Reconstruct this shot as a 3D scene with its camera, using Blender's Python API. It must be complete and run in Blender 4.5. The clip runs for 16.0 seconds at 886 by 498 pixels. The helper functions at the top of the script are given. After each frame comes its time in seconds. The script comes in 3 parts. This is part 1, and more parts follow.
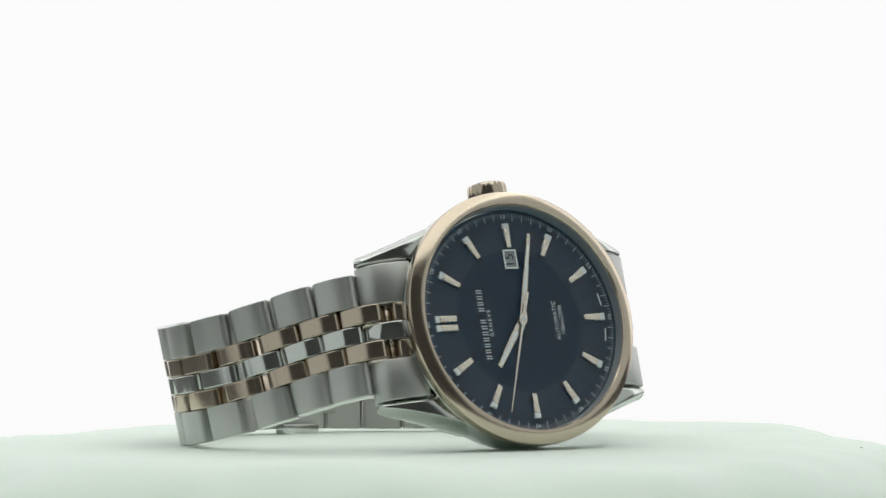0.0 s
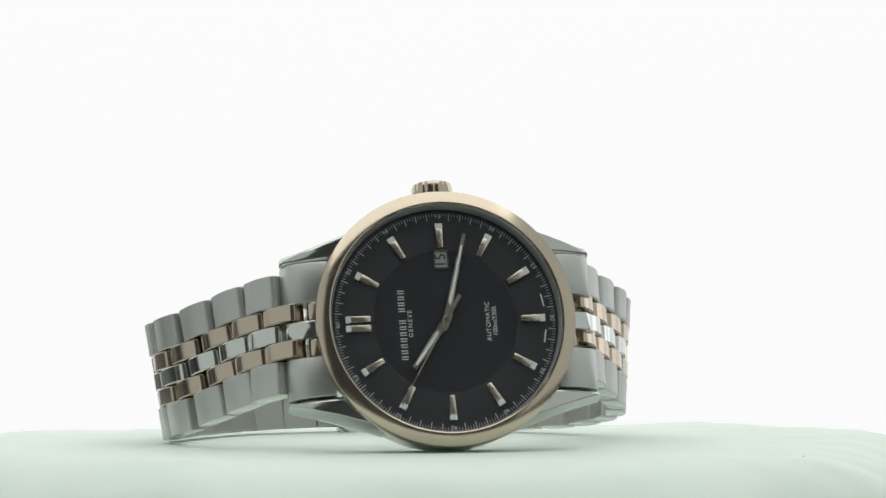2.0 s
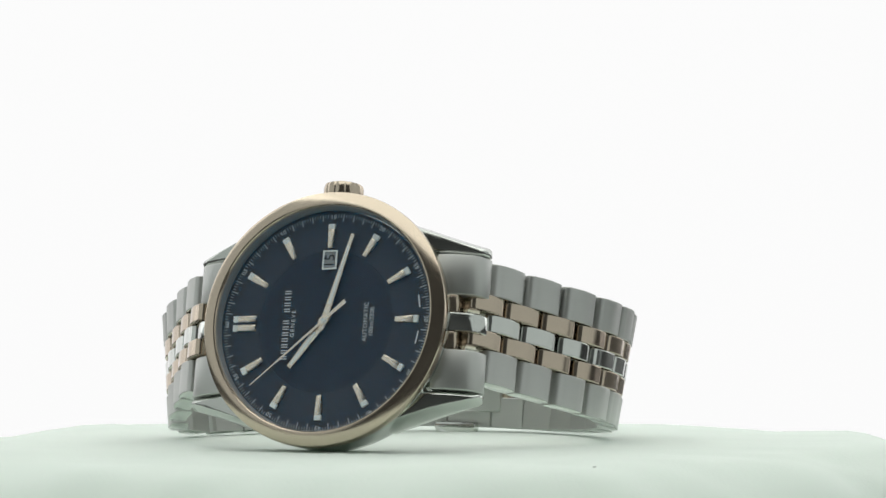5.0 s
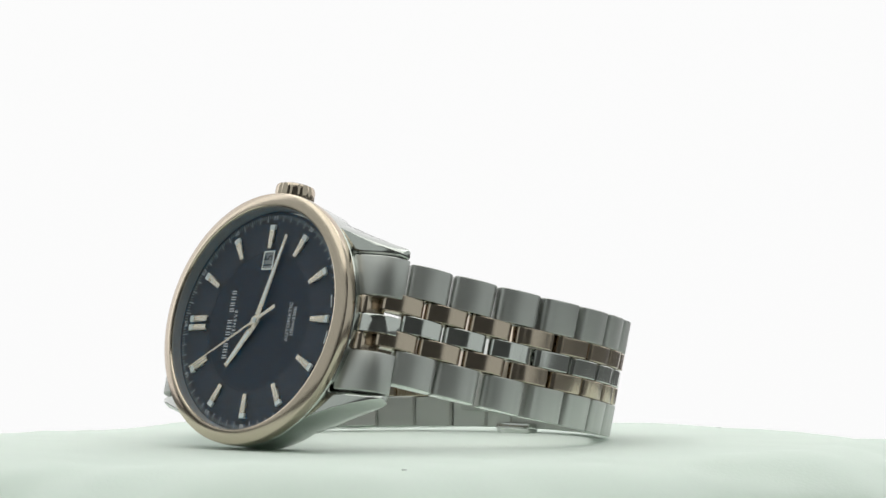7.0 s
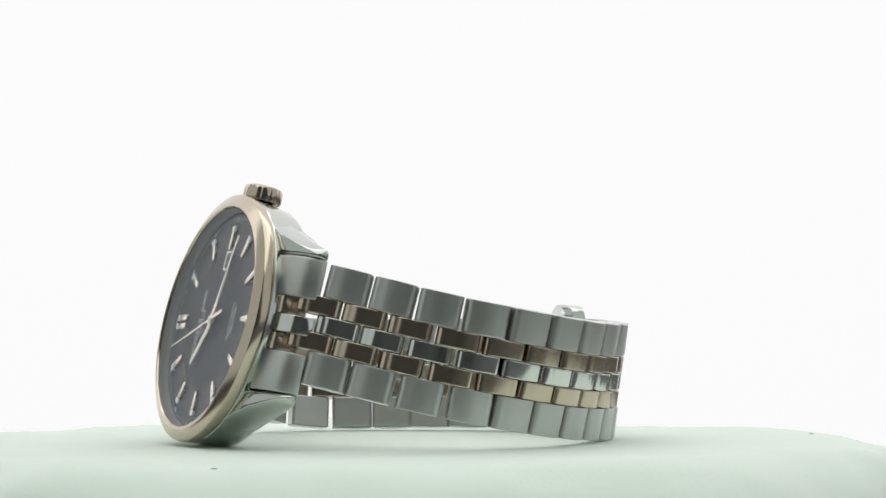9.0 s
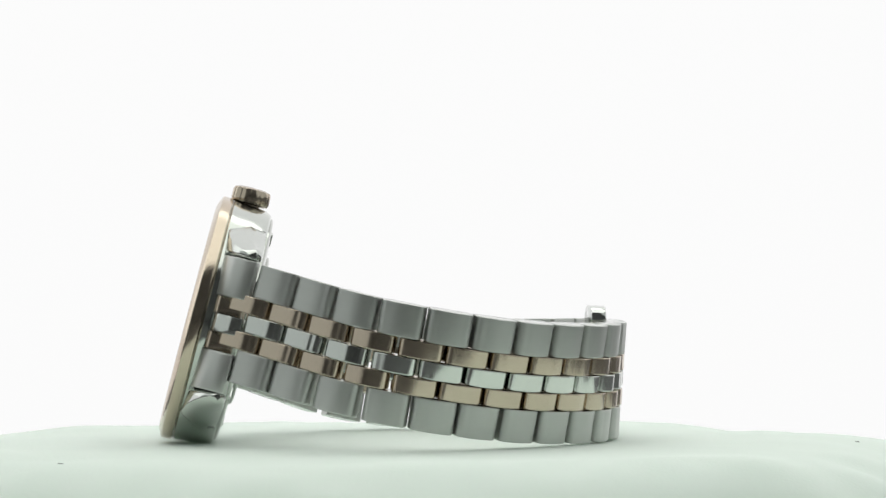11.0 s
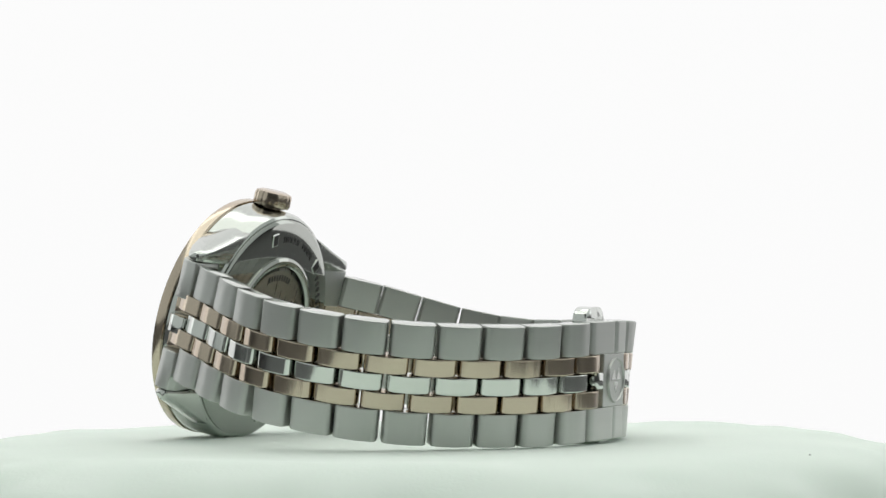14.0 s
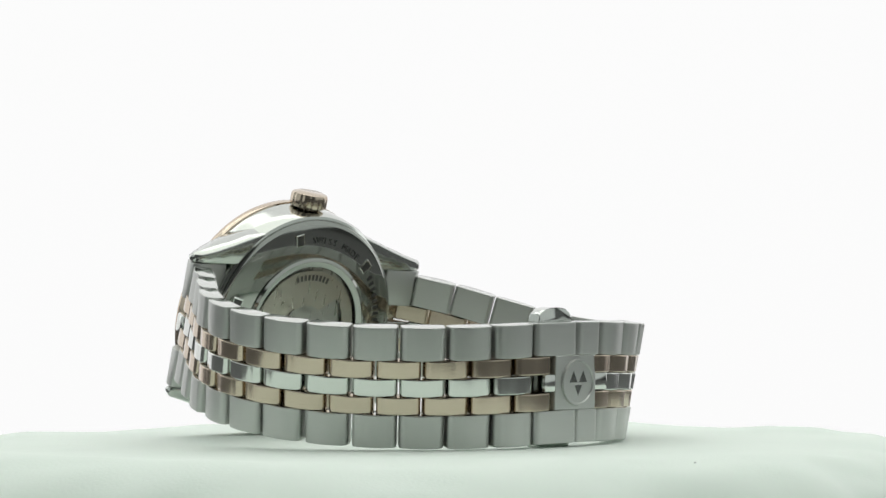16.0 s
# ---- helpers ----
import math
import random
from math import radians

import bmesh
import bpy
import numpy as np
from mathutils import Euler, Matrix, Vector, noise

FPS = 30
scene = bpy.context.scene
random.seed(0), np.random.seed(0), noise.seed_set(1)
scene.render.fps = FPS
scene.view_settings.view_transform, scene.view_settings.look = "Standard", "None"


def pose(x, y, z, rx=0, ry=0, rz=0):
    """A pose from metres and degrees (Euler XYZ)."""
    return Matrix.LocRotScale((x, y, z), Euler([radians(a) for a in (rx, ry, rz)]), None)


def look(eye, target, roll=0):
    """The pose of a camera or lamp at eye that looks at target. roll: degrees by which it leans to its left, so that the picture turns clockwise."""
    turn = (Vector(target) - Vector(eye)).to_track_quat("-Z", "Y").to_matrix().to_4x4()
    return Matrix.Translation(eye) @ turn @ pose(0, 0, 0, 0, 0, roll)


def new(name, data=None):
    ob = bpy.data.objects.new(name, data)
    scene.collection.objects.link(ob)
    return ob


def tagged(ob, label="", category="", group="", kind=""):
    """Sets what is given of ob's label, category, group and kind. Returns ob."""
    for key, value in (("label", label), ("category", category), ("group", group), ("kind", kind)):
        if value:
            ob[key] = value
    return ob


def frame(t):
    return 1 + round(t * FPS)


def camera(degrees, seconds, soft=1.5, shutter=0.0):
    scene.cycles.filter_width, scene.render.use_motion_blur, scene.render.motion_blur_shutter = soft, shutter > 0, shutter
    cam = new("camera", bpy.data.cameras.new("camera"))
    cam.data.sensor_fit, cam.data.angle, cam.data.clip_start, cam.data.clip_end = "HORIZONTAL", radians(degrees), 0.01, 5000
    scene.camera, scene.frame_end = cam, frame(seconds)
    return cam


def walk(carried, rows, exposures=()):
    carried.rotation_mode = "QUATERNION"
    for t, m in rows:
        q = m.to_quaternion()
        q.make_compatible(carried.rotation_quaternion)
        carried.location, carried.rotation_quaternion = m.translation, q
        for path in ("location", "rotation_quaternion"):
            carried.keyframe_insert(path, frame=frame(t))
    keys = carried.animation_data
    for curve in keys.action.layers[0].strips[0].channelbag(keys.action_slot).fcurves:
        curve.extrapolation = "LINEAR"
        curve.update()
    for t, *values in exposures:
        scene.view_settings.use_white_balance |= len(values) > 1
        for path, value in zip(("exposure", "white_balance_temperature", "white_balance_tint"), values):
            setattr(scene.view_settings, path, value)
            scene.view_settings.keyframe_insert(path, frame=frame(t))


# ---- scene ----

MM = 0.001

# ---------------------------------------------------------------- camera
cam = camera(15.28, 16.0, soft=1.5)
EYE = (0.00678, -0.5906, 0.0293)
VIEW = look(EYE, (0.00678, 0.0, 0.03412), -0.233)
walk(cam, [(0.0, VIEW), (16.0, VIEW)], exposures=[(0.0, 0.0), (16.0, 0.0)])

# ---------------------------------------------------------------- light
world = bpy.data.worlds.new("studio_air")
scene.world = world
world.use_nodes = True
world.node_tree.nodes["Background"].inputs["Color"].default_value = (0.93, 1.0, 0.95, 1)
world.node_tree.nodes["Background"].inputs["Strength"].default_value = 0.19


def softbox(name, eye, target, w, h, power, colour=(0.945, 1.0, 0.96), roll=0):
    lamp = bpy.data.lights.new(name, "AREA")
    lamp.shape, lamp.size, lamp.size_y = "RECTANGLE", w, h
    lamp.energy, lamp.color = power, colour
    ob = new(name, lamp)
    ob.matrix_world = look(eye, target, roll)
    return ob


softbox("overhead_softbox", (0.0, -0.08, 0.85), (0, -0.079, 0.0), 1.1, 1.2, 6.0, (0.97, 1.0, 0.945))
# two long boxes stand left and right; their front ends lean in over the camera
softbox("left_softbox", (-0.75, -0.285, 0.60), (0, -0.285, 0.52), 1.9, 1.25, 3.85, (0.935, 1.0, 0.97), roll=-13)
softbox("right_softbox", (0.75, -0.185, 0.60), (0, -0.185, 0.52), 1.9, 1.25, 3.85, (0.935, 1.0, 0.97), roll=13)

# ---------------------------------------------------------------- materials


def mat(name, colour, metallic=0.0, rough=0.5, spec=0.5):
    m = bpy.data.materials.new(name)
    m.use_nodes = True
    b = m.node_tree.nodes["Principled BSDF"]
    b.inputs["Base Color"].default_value = (*colour, 1)
    b.inputs["Metallic"].default_value = metallic
    b.inputs["Roughness"].default_value = rough
    b.inputs["Specular IOR Level"].default_value = spec
    return m


def grain(m, scale, stretch=(1, 1, 1), bump=0.1, rough=(0.2, 0.35), dist=0.00002, tint=0.0):
    """Noise grain: drives roughness, a little relief and, with tint, the colour."""
    nt = m.node_tree
    b = nt.nodes["Principled BSDF"]
    tc = nt.nodes.new("ShaderNodeTexCoord")
    mp = nt.nodes.new("ShaderNodeMapping")
    mp.inputs["Scale"].default_value = stretch
    nz = nt.nodes.new("ShaderNodeTexNoise")
    nz.inputs["Scale"].default_value = scale
    nz.inputs["Detail"].default_value = 4
    mr = nt.nodes.new("ShaderNodeMapRange")
    mr.inputs["To Min"].default_value, mr.inputs["To Max"].default_value = rough
    bp = nt.nodes.new("ShaderNodeBump")
    bp.inputs["Strength"].default_value = bump
    bp.inputs["Distance"].default_value = dist
    nt.links.new(tc.outputs["Object"], mp.inputs["Vector"])
    nt.links.new(mp.outputs["Vector"], nz.inputs["Vector"])
    nt.links.new(nz.outputs["Fac"], mr.inputs["Value"])
    nt.links.new(mr.outputs["Result"], b.inputs["Roughness"])
    nt.links.new(nz.outputs["Fac"], bp.inputs["Height"])
    nt.links.new(bp.outputs["Normal"], b.inputs["Normal"])
    if tint:
        c = b.inputs["Base Color"].default_value[:3]
        big = nt.nodes.new("ShaderNodeTexNoise")
        big.inputs["Scale"].default_value = scale * 0.07
        mx = nt.nodes.new("ShaderNodeMix")
        mx.data_type = "RGBA"
        mx.inputs["A"].default_value = (*[v * (1 - tint) for v in c], 1)
        mx.inputs["B"].default_value = (*[min(1, v * (1 + tint)) for v in c], 1)
        nt.links.new(tc.outputs["Object"], big.inputs["Vector"])
        nt.links.new(big.outputs["Fac"], mx.inputs["Factor"])
        nt.links.new(mx.outputs["Result"], b.inputs["Base Color"])
    return m


STEEL_SATIN = grain(mat("satin_steel", (0.555, 0.565, 0.545), 1.0, 0.4), 900, (0.12, 1.8, 1), 0.45, (0.36, 0.5), tint=0.1)
STEEL = grain(mat("polished_steel", (0.66, 0.68, 0.65), 1.0, 0.08), 500, (1, 1, 1), 0.03, (0.09, 0.15), tint=0.03)
STEEL_CASE = grain(mat("case_steel", (0.56, 0.58, 0.55), 1.0, 0.1), 700, (0.3, 1, 1), 0.05, (0.09, 0.17), tint=0.03)
STEEL_BACK = grain(mat("back_steel", (0.44, 0.455, 0.425), 1.0, 0.06), 500, (1, 1, 1), 0.03, (0.04, 0.08), tint=0.05)
GOLD = grain(mat("polished_rose_gold", (0.57, 0.485, 0.39), 1.0, 0.08), 500, (1, 1, 1), 0.03, (0.13, 0.21), tint=0.05)
DARK = mat("dark_gap_metal", (0.10, 0.10, 0.10), 1.0, 0.4)
DIAL = grain(mat("black_dial", (0.044, 0.041, 0.045), 0.0, 0.4, 0.1), 60, (1, 1, 1), 0.0, (0.37, 0.40))
DIAL_RING = grain(mat("black_sunray_ring", (0.056, 0.053, 0.056), 0.0, 0.36, 0.18), 60, (1, 1, 1), 0.0, (0.33, 0.38))
REHAUT = grain(mat("matt_silver_flange", (0.30, 0.30, 0.30), 0.0, 0.5, 0.3), 700, bump=0.02, rough=(0.4, 0.55))
INK = mat("white_print", (0.70, 0.71, 0.70), 0.0, 0.5)
INK_SOFT = mat("pale_grey_print", (0.42, 0.43, 0.43), 0.0, 0.5)
LUME = mat("white_lume_tip", (0.85, 0.88, 0.85), 0.0, 0.4)
MARKER = grain(mat("brushed_pale_gold", (0.80, 0.72, 0.60), 1.0, 0.25), 900, (1, 0.2, 1), 0.1, (0.2, 0.34))
DATE = mat("date_disc_grey", (0.34, 0.35, 0.35), 0.0, 0.6)
BLACK = mat("black_print", (0.01, 0.01, 0.012), 0.0, 0.5)
PLATE = grain(mat("movement_plate", (0.40, 0.40, 0.37), 1.0, 0.3), 1200, (0.2, 1, 1), 0.2, (0.2, 0.4), tint=0.15)
BRASS = grain(mat("rotor_brass", (0.44, 0.42, 0.36), 1.0, 0.3), 1200, (0.2, 1, 1), 0.2, (0.2, 0.4), tint=0.1)
RUBY = mat("ruby_jewel", (0.12, 0.02, 0.03), 0.0, 0.1)

GLASS = bpy.data.materials.new("sapphire_glass")
GLASS.use_nodes = True
gb = GLASS.node_tree.nodes["Principled BSDF"]
gb.inputs["Base Color"].default_value = (1, 1, 1, 1)
gb.inputs["Transmission Weight"].default_value = 1.0
gb.inputs["Roughness"].default_value = 0.0
gb.inputs["IOR"].default_value = 1.17

# the front crystal: clear, with a faint blue anti-reflection coating
COATED = bpy.data.materials.new("blue_coated_sapphire")
COATED.use_nodes = True


def coated_nodes():
    nt = COATED.node_tree
    nt.nodes.remove(nt.nodes["Principled BSDF"])
    clear = nt.nodes.new("ShaderNodeBsdfTransparent")
    sheen = nt.nodes.new("ShaderNodeBsdfGlossy")
    blue = nt.nodes.new("ShaderNodeBsdfGlossy")
    sheen.inputs["Roughness"].default_value = blue.inputs["Roughness"].default_value = 0.0
    blue.inputs["Color"].default_value = (0.0, 0.38, 0.85, 1)
    lw = nt.nodes.new("ShaderNodeLayerWeight")
    lw.inputs["Blend"].default_value = 0.5

    def calc(op, a, b):
        n = nt.nodes.new("ShaderNodeMath")
        n.operation = op
        for k, v in enumerate((a, b)):
            if isinstance(v, float):
                n.inputs[k].default_value = v
            else:
                nt.links.new(v, n.inputs[k])
        return n.outputs[0]

    slant = lw.outputs["Facing"]
    plain = nt.nodes.new("ShaderNodeMixShader")
    coat = nt.nodes.new("ShaderNodeMixShader")
    nt.links.new(calc("MULTIPLY", calc("POWER", slant, 4.0), 0.24), plain.inputs["Fac"])
    nt.links.new(calc("MULTIPLY", calc("POWER", calc("SUBTRACT", 1.0, slant), 1.2), 0.028), coat.inputs["Fac"])
    nt.links.new(clear.outputs["BSDF"], plain.inputs[1])
    nt.links.new(sheen.outputs["BSDF"], plain.inputs[2])
    nt.links.new(plain.outputs["Shader"], coat.inputs[1])
    nt.links.new(blue.outputs["BSDF"], coat.inputs[2])
    nt.links.new(coat.outputs["Shader"], nt.nodes["Material Output"].inputs["Surface"])


coated_nodes()

CLOTH = mat("white_cotton_cloth", (0.80, 0.82, 0.79), 0.0, 0.85, 0.2)


def cloth_nodes():
    nt = CLOTH.node_tree
    b = nt.nodes["Principled BSDF"]
    tc = nt.nodes.new("ShaderNodeTexCoord")
    fine = nt.nodes.new("ShaderNodeTexNoise")
    fine.inputs["Scale"].default_value = 1500
    soft = nt.nodes.new("ShaderNodeTexNoise")
    soft.inputs["Scale"].default_value = 35
    soft.inputs["Detail"].default_value = 3
    bp = nt.nodes.new("ShaderNodeBump")
    bp.inputs["Strength"].default_value = 0.25
    bp.inputs["Distance"].default_value = 0.0002
    mx = nt.nodes.new("ShaderNodeMix")
    mx.data_type = "RGBA"
    mx.inputs["A"].default_value = (0.685, 0.77, 0.71, 1)
    mx.inputs["B"].default_value = (0.75, 0.83, 0.76, 1)
    for n in (fine, soft):
        nt.links.new(tc.outputs["Object"], n.inputs["Vector"])
    nt.links.new(fine.outputs["Fac"], bp.inputs["Height"])
    nt.links.new(soft.outputs["Fac"], mx.inputs["Factor"])
    nt.links.new(mx.outputs["Result"], b.inputs["Base Color"])
    nt.links.new(bp.outputs["Normal"], b.inputs["Normal"])
    b.inputs["Subsurface Weight"].default_value = 0.6
    b.inputs["Subsurface Radius"].default_value = (1, 1, 1)
    b.inputs["Subsurface Scale"].default_value = 0.008


cloth_nodes()
FLOOR = grain(mat("grey_studio_floor", (0.10, 0.10, 0.10), 0.0, 0.8, 0.2), 60, bump=0.05, rough=(0.75, 0.9), tint=0.02)
ROOM = grain(mat("grey_studio_wall", (0.30, 0.31, 0.30), 0.0, 0.8, 0.2), 12, bump=0.1, rough=(0.7, 0.9), tint=0.05)
# the backdrop's brightness is put in as emission over a near-black base
GLOW = bpy.data.materials.new("glowing_white_backdrop")
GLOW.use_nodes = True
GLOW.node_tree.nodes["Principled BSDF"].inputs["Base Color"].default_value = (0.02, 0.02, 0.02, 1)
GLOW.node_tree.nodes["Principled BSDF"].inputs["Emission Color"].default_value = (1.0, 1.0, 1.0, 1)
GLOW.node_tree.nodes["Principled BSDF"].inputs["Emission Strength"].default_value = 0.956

# ---------------------------------------------------------------- mesh helpers


def part(name, bm, material, parent=None, label="", m=None, smooth=24):
    me = bpy.data.meshes.new(name)
    bmesh.ops.recalc_face_normals(bm, faces=bm.faces)
    bm.to_mesh(me)
    bm.free()
    me.materials.append(material)
    if smooth:
        me.shade_smooth()
        me.set_sharp_from_angle(angle=radians(smooth))
    return put(name, me, parent, label, m)


def put(name, me, parent=None, label="", m=None):
    ob = new(name, me)
    ob.parent = parent
    if m is not None:
        ob.matrix_basis = m
    if label:
        tagged(ob, label)
    return ob


def lathe(profile, seg=128, closed=True):
    """Turn (radius, z) in mm about z. closed: the profile is a ring."""
    bm = bmesh.new()
    rings = []
    for r, z in profile:
        if r < 1e-6:
            rings.append([bm.verts.new((0, 0, z * MM))])
        else:
            rings.append([bm.verts.new((r * MM * math.cos(2 * math.pi * i / seg), r * MM * math.sin(2 * math.pi * i / seg), z * MM)) for i in range(seg)])
    pairs = list(zip(rings, rings[1:])) + ([(rings[-1], rings[0])] if closed else [])
    for a, b in pairs:
        for i in range(seg):
            j = (i + 1) % seg
            if len(a) == 1 and len(b) == 1:
                continue
            if len(a) == 1:
                bm.faces.new((a[0], b[i], b[j]))
            elif len(b) == 1:
                bm.faces.new((a[i], b[0], a[j]))
            else:
                bm.faces.new((a[i], a[j], b[j], b[i]))
    return bm


def box(x0, x1, y0, y1, z0, z1, bevel=0.0, seg=2):
    bm = bmesh.new()
    bmesh.ops.create_cube(bm, size=1)
    for v in bm.verts:
        v.co = Vector(((x0 + x1) / 2 + v.co.x * (x1 - x0), (y0 + y1) / 2 + v.co.y * (y1 - y0), (z0 + z1) / 2 + v.co.z * (z1 - z0))) * MM
    if bevel:
        bmesh.ops.bevel(bm, geom=bm.edges[:], offset=bevel * MM, segments=seg, profile=0.5, affect="EDGES")
    return bm


def prism(poly, z0, z1, bevel=0.0, seg=2):
    """A flat outline (x, y in mm) given height."""
    bm = bmesh.new()
    lo = [bm.verts.new((x * MM, y * MM, z0 * MM)) for x, y in poly]
    hi = [bm.verts.new((x * MM, y * MM, z1 * MM)) for x, y in poly]
    n = len(poly)
    bm.faces.new(lo[::-1])
    bm.faces.new(hi)
    for i in range(n):
        bm.faces.new((lo[i], lo[(i + 1) % n], hi[(i + 1) % n], hi[i]))
    if bevel:
        bmesh.ops.bevel(bm, geom=bm.edges[:], offset=bevel * MM, segments=seg, profile=0.5, affect="EDGES")
    return bm


def loft(sections, bevel=0.0, seg=2):
    """Quads through equal outlines of points in mm, capped."""
    bm = bmesh.new()
    rings = [[bm.verts.new(Vector(p) * MM) for p in s] for s in sections]
    n = len(rings[0])
    bm.faces.new(rings[0][::-1])
    bm.faces.new(rings[-1])
    for a, b in zip(rings, rings[1:]):
        for i in range(n):
            bm.faces.new((a[i], a[(i + 1) % n], b[(i + 1) % n], b[i]))
    bmesh.ops.recalc_face_normals(bm, faces=bm.faces)
    if bevel:
        sharp = [e for e in bm.edges if len(e.link_faces) == 2 and e.calc_face_angle() > 0.5]
        bmesh.ops.bevel(bm, geom=sharp, offset=bevel * MM, segments=seg, profile=0.5, affect="EDGES")
    return bm


def writing(name, body, size, material, parent, m, label="", depth=0.02, spacing=1.0):
    """Words in the built-in font, centred on m."""
    cu = bpy.data.curves.new(name, "FONT")
    cu.body, cu.size, cu.extrude, cu.align_x, cu.align_y = body, size * MM, depth * MM, "CENTER", "CENTER"
    cu.space_character = spacing
    cu.resolution_u = 3
    tmp = new(name, cu)
    me = bpy.data.meshes.new_from_object(tmp.evaluated_get(bpy.context.evaluated_depsgraph_get()))
    bpy.data.objects.remove(tmp)
    me.materials.clear()
    me.materials.append(material)
    return put(name, me, parent, label, m)


def turn(deg, x=0.0, y=0.0, z=0.0):
    return pose(x * MM, y * MM, z * MM, 0, 0, deg)


# ---------------------------------------------------------------- setting


def setting():
    bm = bmesh.new()
    bmesh.ops.create_grid(bm, x_segments=8, y_segments=8, size=2.5)
    floor = part("floor", bm, FLOOR, None, smooth=0)
    floor.location = (0, 0.0, -0.045)
    tagged(floor, "plain dark grey studio floor under the turntable", "floor", kind="structure")
    # backdrop: an upright sheet of white paper that glows in place of being lit
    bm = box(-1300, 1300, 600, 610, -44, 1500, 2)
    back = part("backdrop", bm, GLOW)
    tagged(back, "evenly self-glowing plain white studio backdrop", "backdrop", kind="structure")
    for nm, dims in (("wall_south", (-2500, 2500, -2500, -2400, -44, 2400)), ("wall_west", (-2500, -2400, -2390, 2500, -44, 2400)),
                     ("wall_east", (2400, 2500, -2390, 2500, -44, 2400)), ("wall_north", (-2390, 2390, 2400, 2500, -44, 2400))):
        w = part(nm, box(*dims), ROOM, smooth=0)
        tagged(w, "plain grey painted studio wall", "wall", kind="structure")
    c = part("ceiling", box(-2500, 2500, -2500, 2500, 2404, 2450), ROOM, smooth=0)
    tagged(c, "plain grey studio ceiling", "ceiling", kind="structure")


setting()


def rim(a):
    """Radius in mm at which the table's edge starts to fall, and its lift, in direction a."""
    r = 79 + 2.2 * math.sin(3 * a + 0.6) + 1.6 * math.sin(7 * a + 2.0) + 0.8 * math.sin(13 * a)
    z = 0.35 * math.sin(2 * a + 1.0) + 0.4 * math.sin(5 * a + 0.4) + 0.25 * math.sin(11 * a + 1.4)
    return r, z


def cloth_cover():
    bm = bmesh.new()
    seg = 360
    rings = [[bm.verts.new((0, 0, -0.05 * MM))]]
    # the level top, easing into its edge
    for k in range(1, 33):
        f = k / 32
        ring = []
        for i in range(seg):
            a = 2 * math.pi * i / seg
            r, lift = rim(a)
            p = Vector((r * f * math.cos(a), r * f * math.sin(a), 0))
            far = max(0.0, (f - 0.7) / 0.3)
            z = lift * far * far - 0.05
            z += far * (0.3 * noise.noise(p * 0.05) + 0.35 * noise.noise(Vector((p.x * 0.03, p.y * 0.12, 3))))
            z += 0.05 * noise.noise(p * 0.15)
            ring.append(bm.verts.new((p.x * MM, p.y * MM, z * MM)))
        rings.append(ring)
    # the edge falls away in a wide curve, then hangs in folds
    fall = [(3, -0.22), (6, -0.7), (9, -1.45), (12, -2.5), (15, -3.8), (18, -5.4), (20.5, -7.3), (22.5, -9.8), (24, -13.2), (25, -18), (26, -25), (27, -35), (28.5, -44.4)]
    for k, (dr, dz) in enumerate(fall):
        ring = []
        e = (k + 1) / len(fall)
        for i in range(seg):
            a = 2 * math.pi * i / seg
            r, lift = rim(a)
            fold = e ** 0.7 * (2.4 * math.sin(9 * a + 0.7) + 1.7 * math.sin(16 * a + 1.9 + 0.6 * math.sin(3 * a)) + 0.9 * math.sin(31 * a + 2 * e))
            p = Vector(((r + dr) * math.cos(a), (r + dr) * math.sin(a), 0))
            z = dz - 0.05 + lift * max(0.0, 1 - e * 1.1)
            z += max(0.0, 1 - e * 1.1) * (0.3 * noise.noise(p * 0.05) + 1.7 * math.sin(math.pi * e) * noise.noise(p * 0.085) + 0.35 * noise.noise(Vector((p.x * 0.03, p.y * 0.12, 3))))
            q = r + dr + fold
            ring.append(bm.verts.new((q * math.cos(a) * MM, q * math.sin(a) * MM, z * MM)))
        rings.append(ring)
    for i in range(seg):
        bm.faces.new((rings[0][0], rings[1][i], rings[1][(i + 1) % seg]))
    for a, b in zip(rings[1:], rings[2:]):
        for i in range(seg):
            bm.faces.new((a[i], b[i], b[(i + 1) % seg], a[(i + 1) % seg]))
    ob = part("turntable_cloth", bm, CLOTH, smooth=0)
    ob.data.shade_smooth()
    return tagged(ob, "wrinkled white cotton cloth draped over a turntable", "cloth")


CLOTH_OB = cloth_cover()


def lint(ang, r, turn_deg):
    """A tiny dark fibre lying on the cloth."""
    x, y = r * math.cos(radians(ang)) * MM, r * math.sin(radians(ang)) * MM
    near = min((v.co for v in CLOTH_OB.data.vertices), key=lambda c: (c.x - x) ** 2 + (c.y - y) ** 2)
    bm = prism([(-0.45, -0.07), (-0.1, -0.16), (0.4, -0.08), (0.5, 0.08), (0.0, 0.14), (-0.45, 0.08)], -0.1, 0.14, 0.04, 1)
    part("lint_fibre", bm, LINT, CLOTH_OB, "tiny dark lint fibre", pose(*near, 0, 0, turn_deg))


LINT = mat("grey_lint", (0.42, 0.45, 0.43), 0.0, 0.9)
lint(85, 80, 30)
lint(-46, 83, 75)
lint(-45.5, 97, 10)

# ---------------------------------------------------------------- the watch

watch = tagged(new("wristwatch"), "two-tone steel and rose gold wristwatch with black dial", "watch")

